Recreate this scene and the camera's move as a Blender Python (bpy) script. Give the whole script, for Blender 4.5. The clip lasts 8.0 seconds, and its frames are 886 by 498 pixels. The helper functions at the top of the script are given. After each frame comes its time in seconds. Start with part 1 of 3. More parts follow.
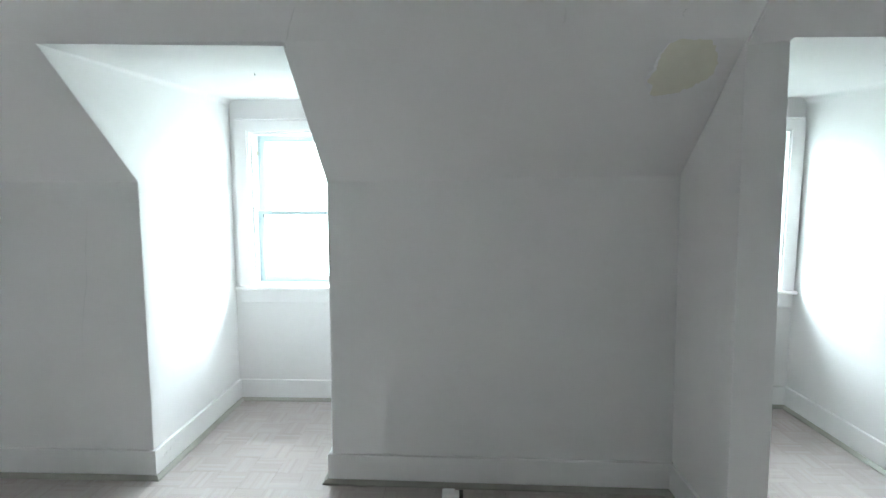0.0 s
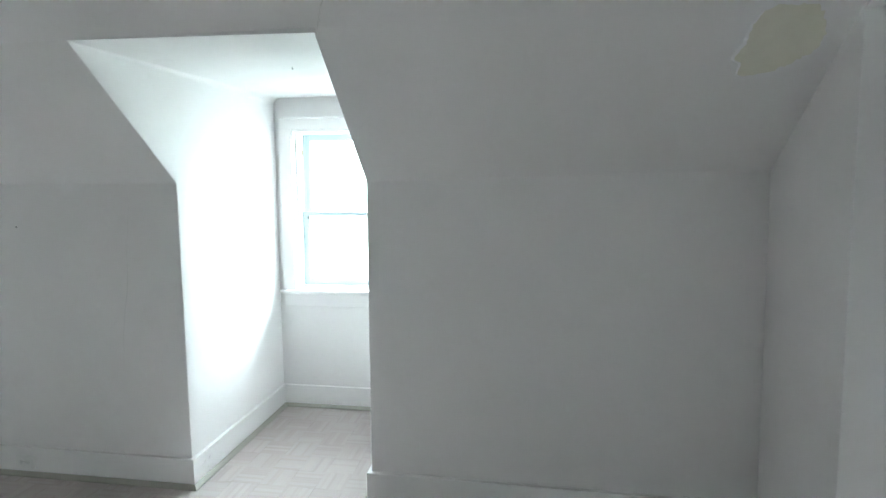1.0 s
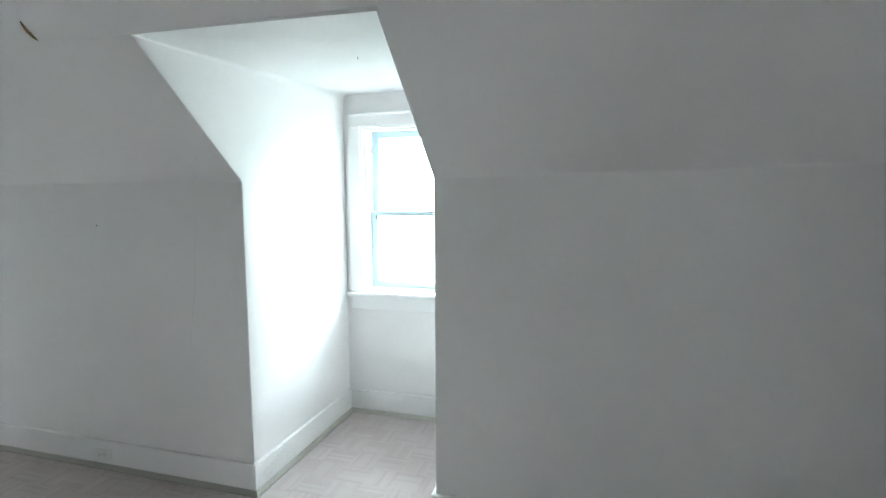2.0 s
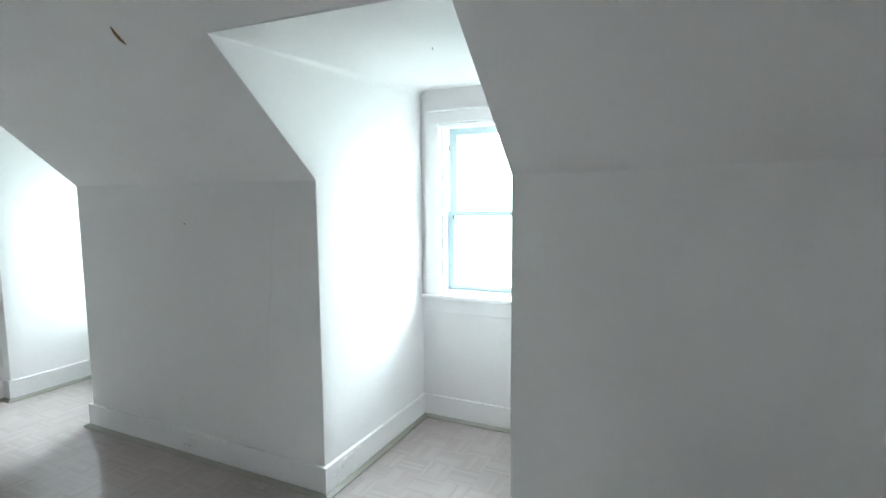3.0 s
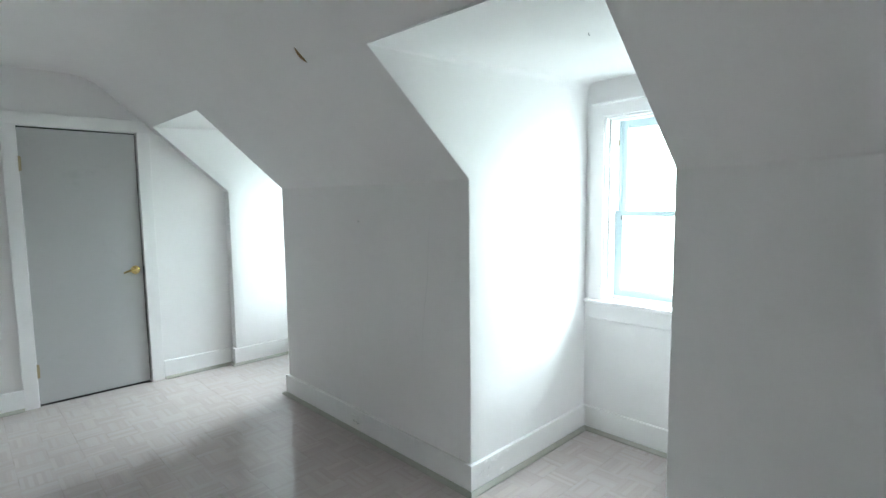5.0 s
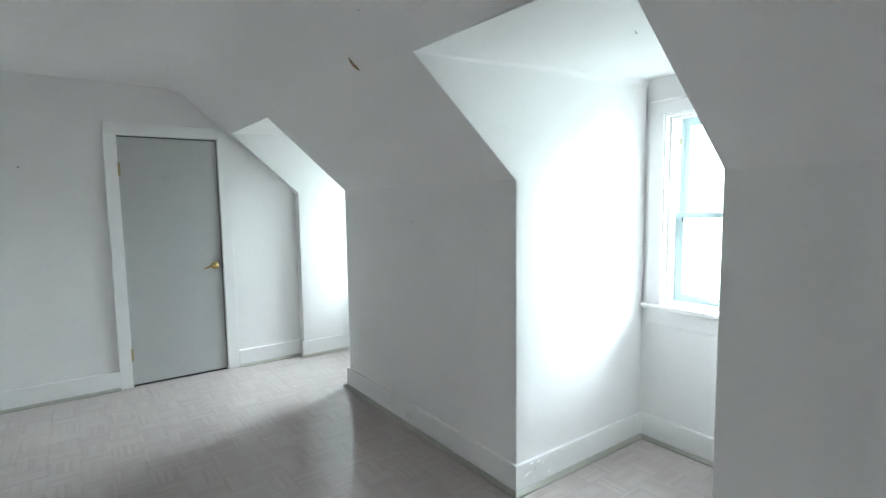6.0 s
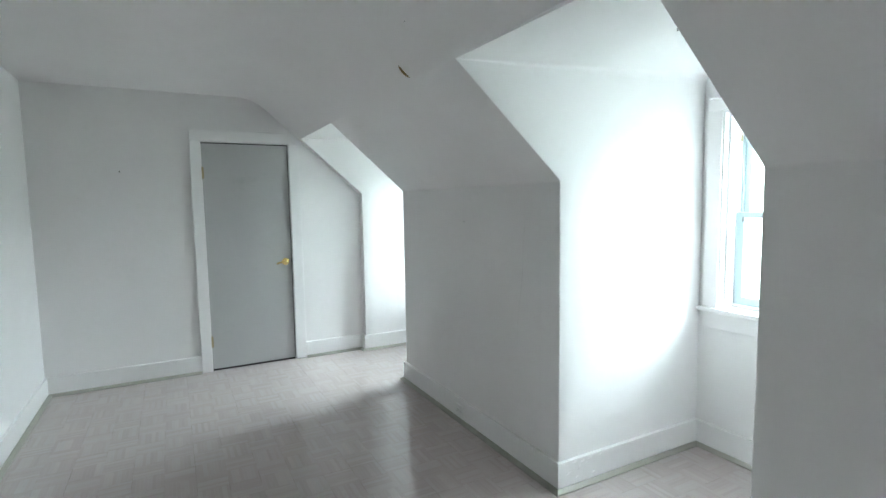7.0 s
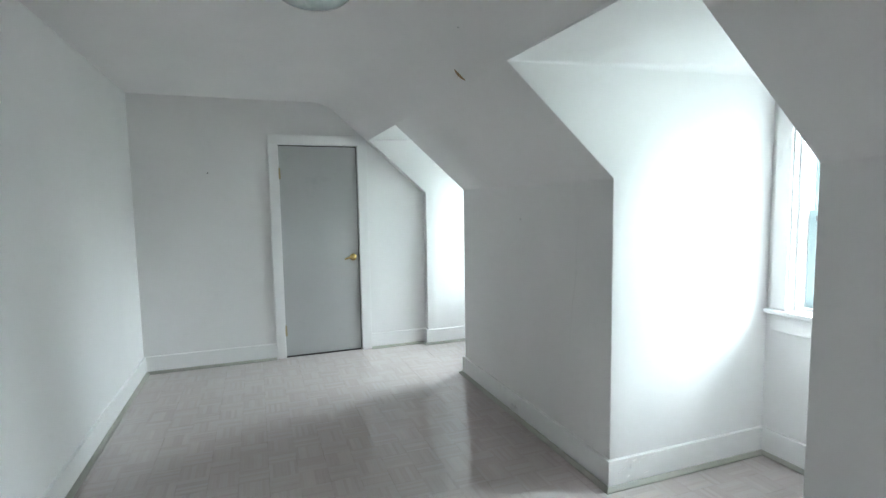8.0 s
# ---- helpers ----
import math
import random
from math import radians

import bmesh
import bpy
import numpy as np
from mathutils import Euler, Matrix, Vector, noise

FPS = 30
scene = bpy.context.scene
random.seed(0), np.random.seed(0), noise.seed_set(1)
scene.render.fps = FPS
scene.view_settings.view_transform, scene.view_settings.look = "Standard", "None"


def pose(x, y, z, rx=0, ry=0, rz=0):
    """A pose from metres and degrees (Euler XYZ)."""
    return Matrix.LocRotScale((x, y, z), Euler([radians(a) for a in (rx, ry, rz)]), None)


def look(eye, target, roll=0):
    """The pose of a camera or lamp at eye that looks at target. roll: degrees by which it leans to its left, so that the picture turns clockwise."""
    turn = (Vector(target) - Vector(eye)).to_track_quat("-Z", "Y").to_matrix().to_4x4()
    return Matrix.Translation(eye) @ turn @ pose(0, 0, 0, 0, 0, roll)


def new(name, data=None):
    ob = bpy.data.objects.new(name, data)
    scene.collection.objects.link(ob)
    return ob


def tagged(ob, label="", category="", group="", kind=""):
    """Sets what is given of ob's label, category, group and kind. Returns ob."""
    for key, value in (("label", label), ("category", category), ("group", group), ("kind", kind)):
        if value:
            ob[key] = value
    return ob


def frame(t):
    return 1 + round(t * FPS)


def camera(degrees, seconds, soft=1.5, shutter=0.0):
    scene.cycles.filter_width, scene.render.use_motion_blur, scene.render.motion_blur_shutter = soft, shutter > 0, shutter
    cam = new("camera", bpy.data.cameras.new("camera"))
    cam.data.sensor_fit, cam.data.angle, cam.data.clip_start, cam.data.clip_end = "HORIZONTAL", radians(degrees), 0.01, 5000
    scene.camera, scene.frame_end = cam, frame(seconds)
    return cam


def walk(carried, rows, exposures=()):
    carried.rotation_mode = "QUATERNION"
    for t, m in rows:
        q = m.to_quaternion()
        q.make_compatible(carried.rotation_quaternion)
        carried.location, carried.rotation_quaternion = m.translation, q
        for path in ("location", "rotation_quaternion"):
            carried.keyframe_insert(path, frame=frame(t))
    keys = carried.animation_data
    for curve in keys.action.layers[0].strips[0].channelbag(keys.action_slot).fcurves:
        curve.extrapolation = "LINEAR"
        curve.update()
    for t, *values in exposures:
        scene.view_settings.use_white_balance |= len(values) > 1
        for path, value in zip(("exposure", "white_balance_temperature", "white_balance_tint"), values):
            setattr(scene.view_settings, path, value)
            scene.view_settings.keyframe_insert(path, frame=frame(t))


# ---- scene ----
cam = camera(82.0, 8.0)
PATH = [
    (0, (0.008, -0.064, 1.49), (-0.057, 1.924, 1.284), 0.1),
    (0.5, (0.028, 0.058, 1.499), (-0.13, 2.041, 1.29), -0.0),
    (1, (0.028, 0.163, 1.493), (-0.249, 2.132, 1.285), -0.2),
    (1.5, (0.015, 0.278, 1.485), (-0.401, 2.223, 1.28), -0.3),
    (3, (-0.036, 0.544, 1.474), (-0.892, 2.341, 1.273), -0.4),
    (3.5, (-0.033, 0.593, 1.47), (-1.056, 2.301, 1.272), -0.6),
    (4, (-0.017, 0.635, 1.467), (-1.203, 2.233, 1.27), -0.7),
    (4.5, (0.011, 0.662, 1.461), (-1.31, 2.151, 1.267), -0.7),
    (6, (0.161, 0.746, 1.47), (-1.452, 1.915, 1.281), -0.8),
    (6.5, (0.231, 0.782, 1.472), (-1.459, 1.835, 1.285), -0.9),
    (7, (0.303, 0.805, 1.466), (-1.456, 1.739, 1.283), -0.9),
    (7.5, (0.366, 0.827, 1.46), (-1.454, 1.637, 1.279), -0.9),
    (8, (0.426, 0.841, 1.458), (-1.445, 1.525, 1.276), -0.9),
]
walk(cam, [(t, look(eye, target, roll)) for t, eye, target, roll in PATH], [(0, 0.40), (1.5, 0.34), (3, 0.21), (8, 0.20)])

# ---- world and light ----
world = bpy.data.worlds.new("overcast_sky")
scene.world = world
world.use_nodes = True
wt = world.node_tree
sky = wt.nodes.new("ShaderNodeTexSky")
sky.sky_type = "NISHITA"
sky.sun_disc = False
sky.sun_elevation = radians(42)
sky.sun_rotation = radians(180)
sky.dust_density = 6.0
sky.air_density = 1.0
wt.nodes["Background"].inputs["Strength"].default_value = 0.12
wt.links.new(sky.outputs["Color"], wt.nodes["Background"].inputs["Color"])

sun = new("sun", bpy.data.lights.new("sun", "SUN"))
sun.data.energy, sun.data.angle, sun.data.color = 0.8, radians(14), (1.0, 0.96, 0.9)
sun.matrix_world = look((0, -9, 8), (0, 0, 0))

SKYLIGHT = 640.0           # watts of sky for each dormer window; lamp strengths differ to balance the room
DAY = (0.762, 0.93, 1.0)   # cool overcast daylight

# ---- plan (metres) ----
X_END, X_PART0, X_PART1, X_FAR = -4.57, 1.05, 1.213, 3.6
LEAN = 0.040                     # how far the foot of the partition stands east of its head
Y_SOUTH, Y_KNEE, Y_TOP, Y_BACK = -0.136, 2.46, 1.89, 3.52
Z_KNEE, Z_CEIL = 1.56, 2.41
K = 0.885                        # rise of the roof slope
Z_TOP = Z_KNEE + K * (Y_KNEE - Y_TOP)
Y_FLAT = Y_KNEE - (Z_CEIL - Z_KNEE) / K
DORMERS = [(-4.49, -3.49), (-1.605, -0.652), (X_PART1, 2.335)]
OFFSET = (0.0, 0.0, 0.112)         # how far each window sits off its dormer's middle
T = 0.11                         # thickness of the walls
RISE = 0.055                     # dormer ceilings climb towards the window


def knee_y(x):
    """The knee wall east of the middle dormer is not quite square to the room."""
    xa = DORMERS[1][1]
    return Y_KNEE - 0.035 * (x - xa) / (X_PART0 - xa) if x > xa else Y_KNEE


def slope_z(y):
    return Z_KNEE + K * (Y_KNEE - y)


def dormer_z(y):
    return Z_TOP + RISE * (y - Y_TOP)


# ---- materials ----
def node_mat(name, rough=0.5, metal=0.0, spec=0.5):
    m = bpy.data.materials.new(name)
    m.use_nodes = True
    t = m.node_tree
    b = t.nodes["Principled BSDF"]
    b.inputs["Roughness"].default_value = rough
    b.inputs["Metallic"].default_value = metal
    b.inputs["Specular IOR Level"].default_value = spec
    return m, t, b


def add(t, kind, **values):
    n = t.nodes.new(kind)
    for key, value in values.items():
        n.inputs[key.replace("_", " ")].default_value = value
    return n


def maths(t, op, a, b=None):
    n = t.nodes.new("ShaderNodeMath")
    n.operation = op
    for i, v in enumerate((a, b)):
        if v is None:
            continue
        if isinstance(v, (int, float)):
            n.inputs[i].default_value = v
        else:
            t.links.new(v, n.inputs[i])
    return n.outputs[0]


def noise_out(t, coord, scale, detail=4.0, rough=0.55, distort=0.0):
    n = add(t, "ShaderNodeTexNoise", Scale=scale, Detail=detail, Roughness=rough, Distortion=distort)
    t.links.new(coord, n.inputs["Vector"])
    return n.outputs["Fac"]


def ramp(t, fac, stops):
    n = t.nodes.new("ShaderNodeValToRGB")
    els = n.color_ramp.elements
    while len(els) < len(stops):
        els.new(0.5)
    for e, (p, c) in zip(els, stops):
        e.position, e.color = p, (*c, 1)
    t.links.new(fac, n.inputs["Fac"])
    return n.outputs["Color"]


def mix(t, fac, a, b, mode="MIX"):
    n = t.nodes.new("ShaderNodeMix")
    n.data_type, n.blend_type = "RGBA", mode
    for sock, v in ((n.inputs[0], fac), (n.inputs[6], a), (n.inputs[7], b)):
        if isinstance(v, (int, float)):
            sock.default_value = v
        elif isinstance(v, tuple):
            sock.default_value = (*v, 1)
        else:
            t.links.new(v, sock)
    return n.outputs[2]


def bump(t, b, height, strength, distance):
    n = add(t, "ShaderNodeBump", Strength=strength, Distance=distance)
    t.links.new(height, n.inputs["Height"])
    t.links.new(n.outputs["Normal"], b.inputs["Normal"])


def painted(name, tone, rough, stipple=0.25, wave=0.5, dirt=(0.62, 0.58, 0.52), dirt_amount=0.12):
    """Brushed or rolled paint: faint mottling, fine stipple, slow unevenness of the plaster, scuffs."""
    m, t, b = node_mat(name, rough, 0, 0.4)
    pos = t.nodes.new("ShaderNodeNewGeometry").outputs["Position"]
    slow = noise_out(t, pos, 1.7, 3)
    mid = noise_out(t, pos, 9, 5, 0.6)
    fine = noise_out(t, pos, 260, 3, 0.6)
    base = ramp(t, slow, [(0.3, tuple(c * 0.965 for c in tone)), (0.7, tone)])
    scuff = ramp(t, noise_out(t, pos, 3.1, 8, 0.7, 0.6), [(0.60, (0, 0, 0)), (0.78, (1, 1, 1))])
    base = mix(t, maths(t, "MULTIPLY", scuff, dirt_amount), base, dirt)
    base = mix(t, maths(t, "MULTIPLY", mid, 0.05), base, tuple(c * 0.9 for c in tone))
    t.links.new(base, b.inputs["Base Color"])
    t.links.new(maths(t, "ADD", maths(t, "MULTIPLY", mid, 0.16), rough - 0.08), b.inputs["Roughness"])
    h = maths(t, "ADD", maths(t, "MULTIPLY", fine, stipple * 0.0006), maths(t, "MULTIPLY", noise_out(t, pos, 4.5, 2), wave * 0.006))
    bump(t, b, h, 0.6, 1.0)
    return m


WALL = painted("wall_paint", (0.92, 0.892, 0.887), 0.55, 1.0, 0.45)
CEIL = painted("ceiling_paint", (0.92, 0.892, 0.887), 0.62, 1.0, 0.4)
TRIM = painted("trim_gloss_paint", (0.93, 0.905, 0.90), 0.34, 0.4, 0.25, dirt_amount=0.2)
SASH = painted("sash_paint", (0.55, 0.66, 0.69), 0.4, 0.3, 0.2)
SHOE = painted("vinyl_shoe", (0.37, 0.35, 0.305), 0.38, 0.3, 0.5, (0.20, 0.17, 0.13), 0.6)
DOOR = painted("grey_door_paint", (0.505, 0.495, 0.49), 0.42, 0.6, 0.3, (0.25, 0.26, 0.26), 0.25)


def plain(name, color, rough, metal=0.0, scale=60, depth=0.12):
    m, t, b = node_mat(name, rough, metal)
    pos = t.nodes.new("ShaderNodeTexCoord").outputs["Object"]
    n = noise_out(t, pos, scale, 5, 0.6)
    t.links.new(ramp(t, n, [(0.25, tuple(c * (1 - depth) for c in color)), (0.75, color)]), b.inputs["Base Color"])
    t.links.new(maths(t, "ADD", maths(t, "MULTIPLY", n, 0.2), max(rough - 0.1, 0.02)), b.inputs["Roughness"])
    return m


BRASS = plain("polished_brass", (0.80, 0.60, 0.25), 0.22, 1.0)
DULL_BRASS = plain("dull_brass", (0.42, 0.34, 0.2), 0.4, 1.0)
STEEL = plain("dark_steel", (0.10, 0.095, 0.09), 0.45, 0.8)
PLASTIC = plain("white_plastic", (0.90, 0.885, 0.87), 0.3, 0, 30, 0.04)
DARK = plain("dark_gap", (0.03, 0.028, 0.026), 0.7)
# Black for the strips that stand in for shade in the door gaps.
BLACK = plain("black_gap_shade", (0.012, 0.011, 0.011), 0.85)
FOLIAGE = plain("distant_ground", (0.22, 0.25, 0.19), 0.9, 0, 0.2, 0.4)
LATH = plain("torn_paper_brown", (0.52, 0.35, 0.19), 0.8, 0, 90, 0.5)


def bare_plaster():
    m, t, b = node_mat("bare_plaster", 0.8, 0, 0.2)
    pos = t.nodes.new("ShaderNodeNewGeometry").outputs["Position"]
    n = noise_out(t, pos, 22, 7, 0.65)
    c = ramp(t, noise_out(t, pos, 6, 4), [(0.3, (0.80, 0.765, 0.655)), (0.7, (0.87, 0.84, 0.735))])
    t.links.new(mix(t, maths(t, "MULTIPLY", n, 0.4), c, (0.76, 0.71, 0.59)), b.inputs["Base Color"])
    bump(t, b, n, 0.5, 0.003)
    return m


BARE = bare_plaster()


def glass(name, tint, rough=0.0, milky=0.0):
    m, t, b = node_mat(name, rough)
    b.inputs["Base Color"].default_value = (*tint, 1)
    b.inputs["Transmission Weight"].default_value = 1.0 - milky
    b.inputs["IOR"].default_value = 1.45
    return m


PANE = glass("window_glass", (0.97, 1.0, 0.99))


def bowl_glass():
    m, t, b = node_mat("frosted_bowl_glass", 0.18, 0, 0.6)
    pos = t.nodes.new("ShaderNodeTexCoord").outputs["Object"]
    n = noise_out(t, pos, 7, 3, 0.5, 2.5)
    t.links.new(ramp(t, n, [(0.35, (0.50, 0.60, 0.57)), (0.6, (0.66, 0.74, 0.71)), (0.75, (0.80, 0.86, 0.84))]), b.inputs["Base Color"])
    b.inputs["Transmission Weight"].default_value = 0.25
    b.inputs["Coat Weight"].default_value = 0.7
    return m


BOWL = bowl_glass()


def vinyl_tile():
    """A 12 inch vinyl tile printed with four basket-weave parquet squares of eight fingers each."""
    m, t, b = node_mat("parquet_vinyl", 0.25, 0, 0.5)
    pos = t.nodes.new("ShaderNodeTexCoord").outputs["Object"]
    world_pos = t.nodes.new("ShaderNodeNewGeometry").outputs["Position"]
    rnd = t.nodes.new("ShaderNodeObjectInfo").outputs["Random"]
    sep = t.nodes.new("ShaderNodeSeparateXYZ")
    t.links.new(pos, sep.inputs[0])
    sq = 0.1525
    u = maths(t, "ADD", maths(t, "DIVIDE", sep.outputs[0], sq), 10.0)
    v = maths(t, "ADD", maths(t, "DIVIDE", sep.outputs[1], sq), 10.0)
    iu, iv = maths(t, "FLOOR", u), maths(t, "FLOOR", v)
    fu, fv = maths(t, "SUBTRACT", u, iu), maths(t, "SUBTRACT", v, iv)
    odd = maths(t, "MODULO", maths(t, "ADD", iu, iv), 2.0)
    even = maths(t, "SUBTRACT", 1.0, odd)
    across = maths(t, "ADD", maths(t, "MULTIPLY", fu, odd), maths(t, "MULTIPLY", fv, even))
    along = maths(t, "ADD", maths(t, "MULTIPLY", fv, odd), maths(t, "MULTIPLY", fu, even))
    finger = maths(t, "MULTIPLY", across, 8.0)
    idx = maths(t, "FLOOR", finger)
    ff = maths(t, "SUBTRACT", finger, idx)
    cell = t.nodes.new("ShaderNodeCombineXYZ")
    t.links.new(maths(t, "ADD", iu, maths(t, "MULTIPLY", rnd, 91.0)), cell.inputs[0])
    t.links.new(maths(t, "ADD", iv, maths(t, "MULTIPLY", rnd, 57.0)), cell.inputs[1])
    sq_id = t.nodes.new("ShaderNodeTexWhiteNoise")
    t.links.new(cell.outputs[0], sq_id.inputs["Vector"])
    t.links.new(idx, cell.inputs[2])
    fid = t.nodes.new("ShaderNodeTexWhiteNoise")
    t.links.new(cell.outputs[0], fid.inputs["Vector"])
    grain_at = t.nodes.new("ShaderNodeCombineXYZ")
    t.links.new(maths(t, "MULTIPLY", along, 4.0), grain_at.inputs[0])
    t.links.new(maths(t, "ADD", maths(t, "MULTIPLY", across, 75.0), maths(t, "MULTIPLY", rnd, 40.0)), grain_at.inputs[1])
    t.links.new(maths(t, "MULTIPLY", fid.outputs["Value"], 30.0), grain_at.inputs[2])
    grain = noise_out(t, grain_at.outputs[0], 1.0, 4, 0.6)
    tone = maths(t, "ADD", maths(t, "MULTIPLY", fid.outputs["Value"], 0.5), maths(t, "MULTIPLY", grain, 0.5))
    c = ramp(t, tone, [(0.15, (0.455, 0.385, 0.365)), (0.45, (0.48, 0.41, 0.388)), (0.7, (0.495, 0.425, 0.405)), (0.9, (0.525, 0.46, 0.435))])
    cool = ramp(t, sq_id.outputs["Value"], [(0.0, (0.45, 0.39, 0.375)), (0.45, (0.485, 0.415, 0.395)), (0.8, (0.495, 0.455, 0.45)), (1.0, (0.53, 0.455, 0.425))])
    c = mix(t, 0.42, c, cool)
    dist = maths(t, "MINIMUM", ff, maths(t, "SUBTRACT", 1.0, ff))
    seam = maths(t, "LESS_THAN", dist, 0.10)
    c = mix(t, maths(t, "MULTIPLY", seam, 0.18), c, (0.56, 0.51, 0.48))
    edge = maths(t, "MINIMUM", maths(t, "MINIMUM", fu, maths(t, "SUBTRACT", 1.0, fu)), maths(t, "MINIMUM", fv, maths(t, "SUBTRACT", 1.0, fv)))
    broken = ramp(t, noise_out(t, world_pos, 7.0, 3, 0.6), [(0.47, (0, 0, 0)), (0.60, (1, 1, 1))])
    sq_seam = maths(t, "MULTIPLY", maths(t, "LESS_THAN", edge, 0.012), maths(t, "ADD", 0.03, maths(t, "MULTIPLY", broken, 0.30)))
    c = mix(t, sq_seam, c, (0.20, 0.17, 0.15))
    worn = noise_out(t, world_pos, 2.3, 7, 0.65, 0.5)
    c = mix(t, maths(t, "MULTIPLY", ramp(t, worn, [(0.45, (0, 0, 0)), (0.75, (1, 1, 1))]), 0.4), c, (0.44, 0.375, 0.35))
    scuffs = t.nodes.new("ShaderNodeMapping")
    scuffs.inputs["Rotation"].default_value = (0, 0, 0.7)
    scuffs.inputs["Scale"].default_value = (5.0, 34.0, 1.0)
    t.links.new(world_pos, scuffs.inputs["Vector"])
    marks = ramp(t, noise_out(t, scuffs.outputs["Vector"], 1.0, 5, 0.6, 0.8), [(0.66, (0, 0, 0)), (0.74, (1, 1, 1))])
    c = mix(t, maths(t, "MULTIPLY", marks, 0.22), c, (0.27, 0.235, 0.21))
    t.links.new(c, b.inputs["Base Color"])
    scr = noise_out(t, world_pos, 14, 6, 0.7)
    t.links.new(maths(t, "ADD", 0.03, maths(t, "ADD", maths(t, "MULTIPLY", worn, 0.09), maths(t, "ADD", maths(t, "MULTIPLY", scr, 0.05), maths(t, "MULTIPLY", rnd, 0.03)))), b.inputs["Roughness"])
    h = maths(t, "SUBTRACT", maths(t, "ADD", maths(t, "MULTIPLY", grain, 0.00008), maths(t, "MULTIPLY", noise_out(t, world_pos, 3.5, 2), 0.0007)),
              maths(t, "MULTIPLY", seam, 0.0001))
    bump(t, b, h, 0.5, 1.0)
    return m


TILE = vinyl_tile()


# ---- mesh helpers ----
def mesh_ob(name, bm, material, smooth=False):
    bmesh.ops.recalc_face_normals(bm, faces=bm.faces)
    me = bpy.data.meshes.new(name)
    bm.to_mesh(me)
    bm.free()
    me.materials.append(material)
    if smooth:
        for p in me.polygons:
            p.use_smooth = True
        me.set_sharp_from_angle(angle=radians(35))
    return new(name, me)


def part(name, bm, material, parent, label="", smooth=False):
    ob = mesh_ob(name, bm, material, smooth)
    ob.parent = parent
    ob.matrix_parent_inverse = parent.matrix_world.inverted() if parent.parent is None else Matrix()
    return tagged(ob, label)


def holder(name, at, label, category="", kind="", group=""):
    ob = new(name)
    ob.location = at
    ob.empty_display_size = 0.1
    ob.matrix_world = Matrix.Translation(at)
    return tagged(ob, label, category, group, kind)


def box_bm(lo, hi, bevel=0.0, seg=2):
    bm = bmesh.new()
    bmesh.ops.create_cube(bm, size=1, matrix=Matrix.Translation([(a + b) / 2 for a, b in zip(lo, hi)]) @ Matrix.Diagonal([b - a for a, b in zip(lo, hi)] + [1]))
    if bevel:
        bmesh.ops.bevel(bm, geom=bm.edges[:], offset=bevel, segments=seg, affect="EDGES", profile=0.5)
    return bm


def prism(profile, x0, x1, rounded=None, radius=0.008, axis="x"):
    """Extrudes a (y, z) outline along x, or an (x, z) outline along y. rounded(a, b): whether the edge between two points is eased."""
    bm = bmesh.new()
    def at(p, s):
        return (s, p[0], p[1]) if axis == "x" else (p[0], s, p[1])
    a = [bm.verts.new(at(p, x0)) for p in profile]
    b = [bm.verts.new(at(p, x1)) for p in profile]
    bm.faces.new(a)
    bm.faces.new(b[::-1])
    n = len(profile)
    for i in range(n):
        bm.faces.new((a[i], b[i], b[(i + 1) % n], a[(i + 1) % n]))
    bmesh.ops.recalc_face_normals(bm, faces=bm.faces)
    if rounded:
        es = [e for e in bm.edges if rounded(*[v.co for v in e.verts])]
        bmesh.ops.bevel(bm, geom=es, offset=radius, segments=3, affect="EDGES", profile=0.5)
    return bm


def fillet(p0, p1, p2, r, n=7):
    """Points of an arc that eases the corner p1."""
    p0, p1, p2 = Vector(p0), Vector(p1), Vector(p2)
    a, b = (p0 - p1).normalized(), (p2 - p1).normalized()
    half = math.acos(max(-1, min(1, a.dot(b)))) / 2
    d = r / math.tan(half)
    c = p1 + (a + b).normalized() * (r / math.sin(half))
    s, e = p1 + a * d - c, p1 + b * d - c
    out = []
    for i in range(n):
        k = i / (n - 1)
        v = (s * (1 - k) + e * k).normalized() * r
        out.append(tuple(c + v))
    return out


def structure(name, bm, material, label, smooth=False):
    return tagged(mesh_ob(name, bm, material, smooth), label, kind="structure")


def lathe(profile, seg=32):
    """Turns a (radius, z) outline about the z axis."""
    bm = bmesh.new()
    rings = []
    for r, z in profile:
        if r < 1e-5:
            rings.append([bm.verts.new((0, 0, z))])
        else:
            rings.append([bm.verts.new((r * math.cos(2 * math.pi * i / seg), r * math.sin(2 * math.pi * i / seg), z)) for i in range(seg)])
    for a, b in zip(rings, rings[1:]):
        for i in range(seg):
            j = (i + 1) % seg
            if len(a) == 1 and len(b) == 1:
                continue
            if len(a) == 1:
                bm.faces.new((a[0], b[i], b[j]))
            elif len(b) == 1:
                bm.faces.new((a[i], b[0], a[j]))
            else:
                bm.faces.new((a[i], b[i], b[j], a[j]))
    return bm


# ---- walls, slopes and ceilings ----
off = Vector((K, 1)).normalized() * T        # outwards from the slope, in (y, z)


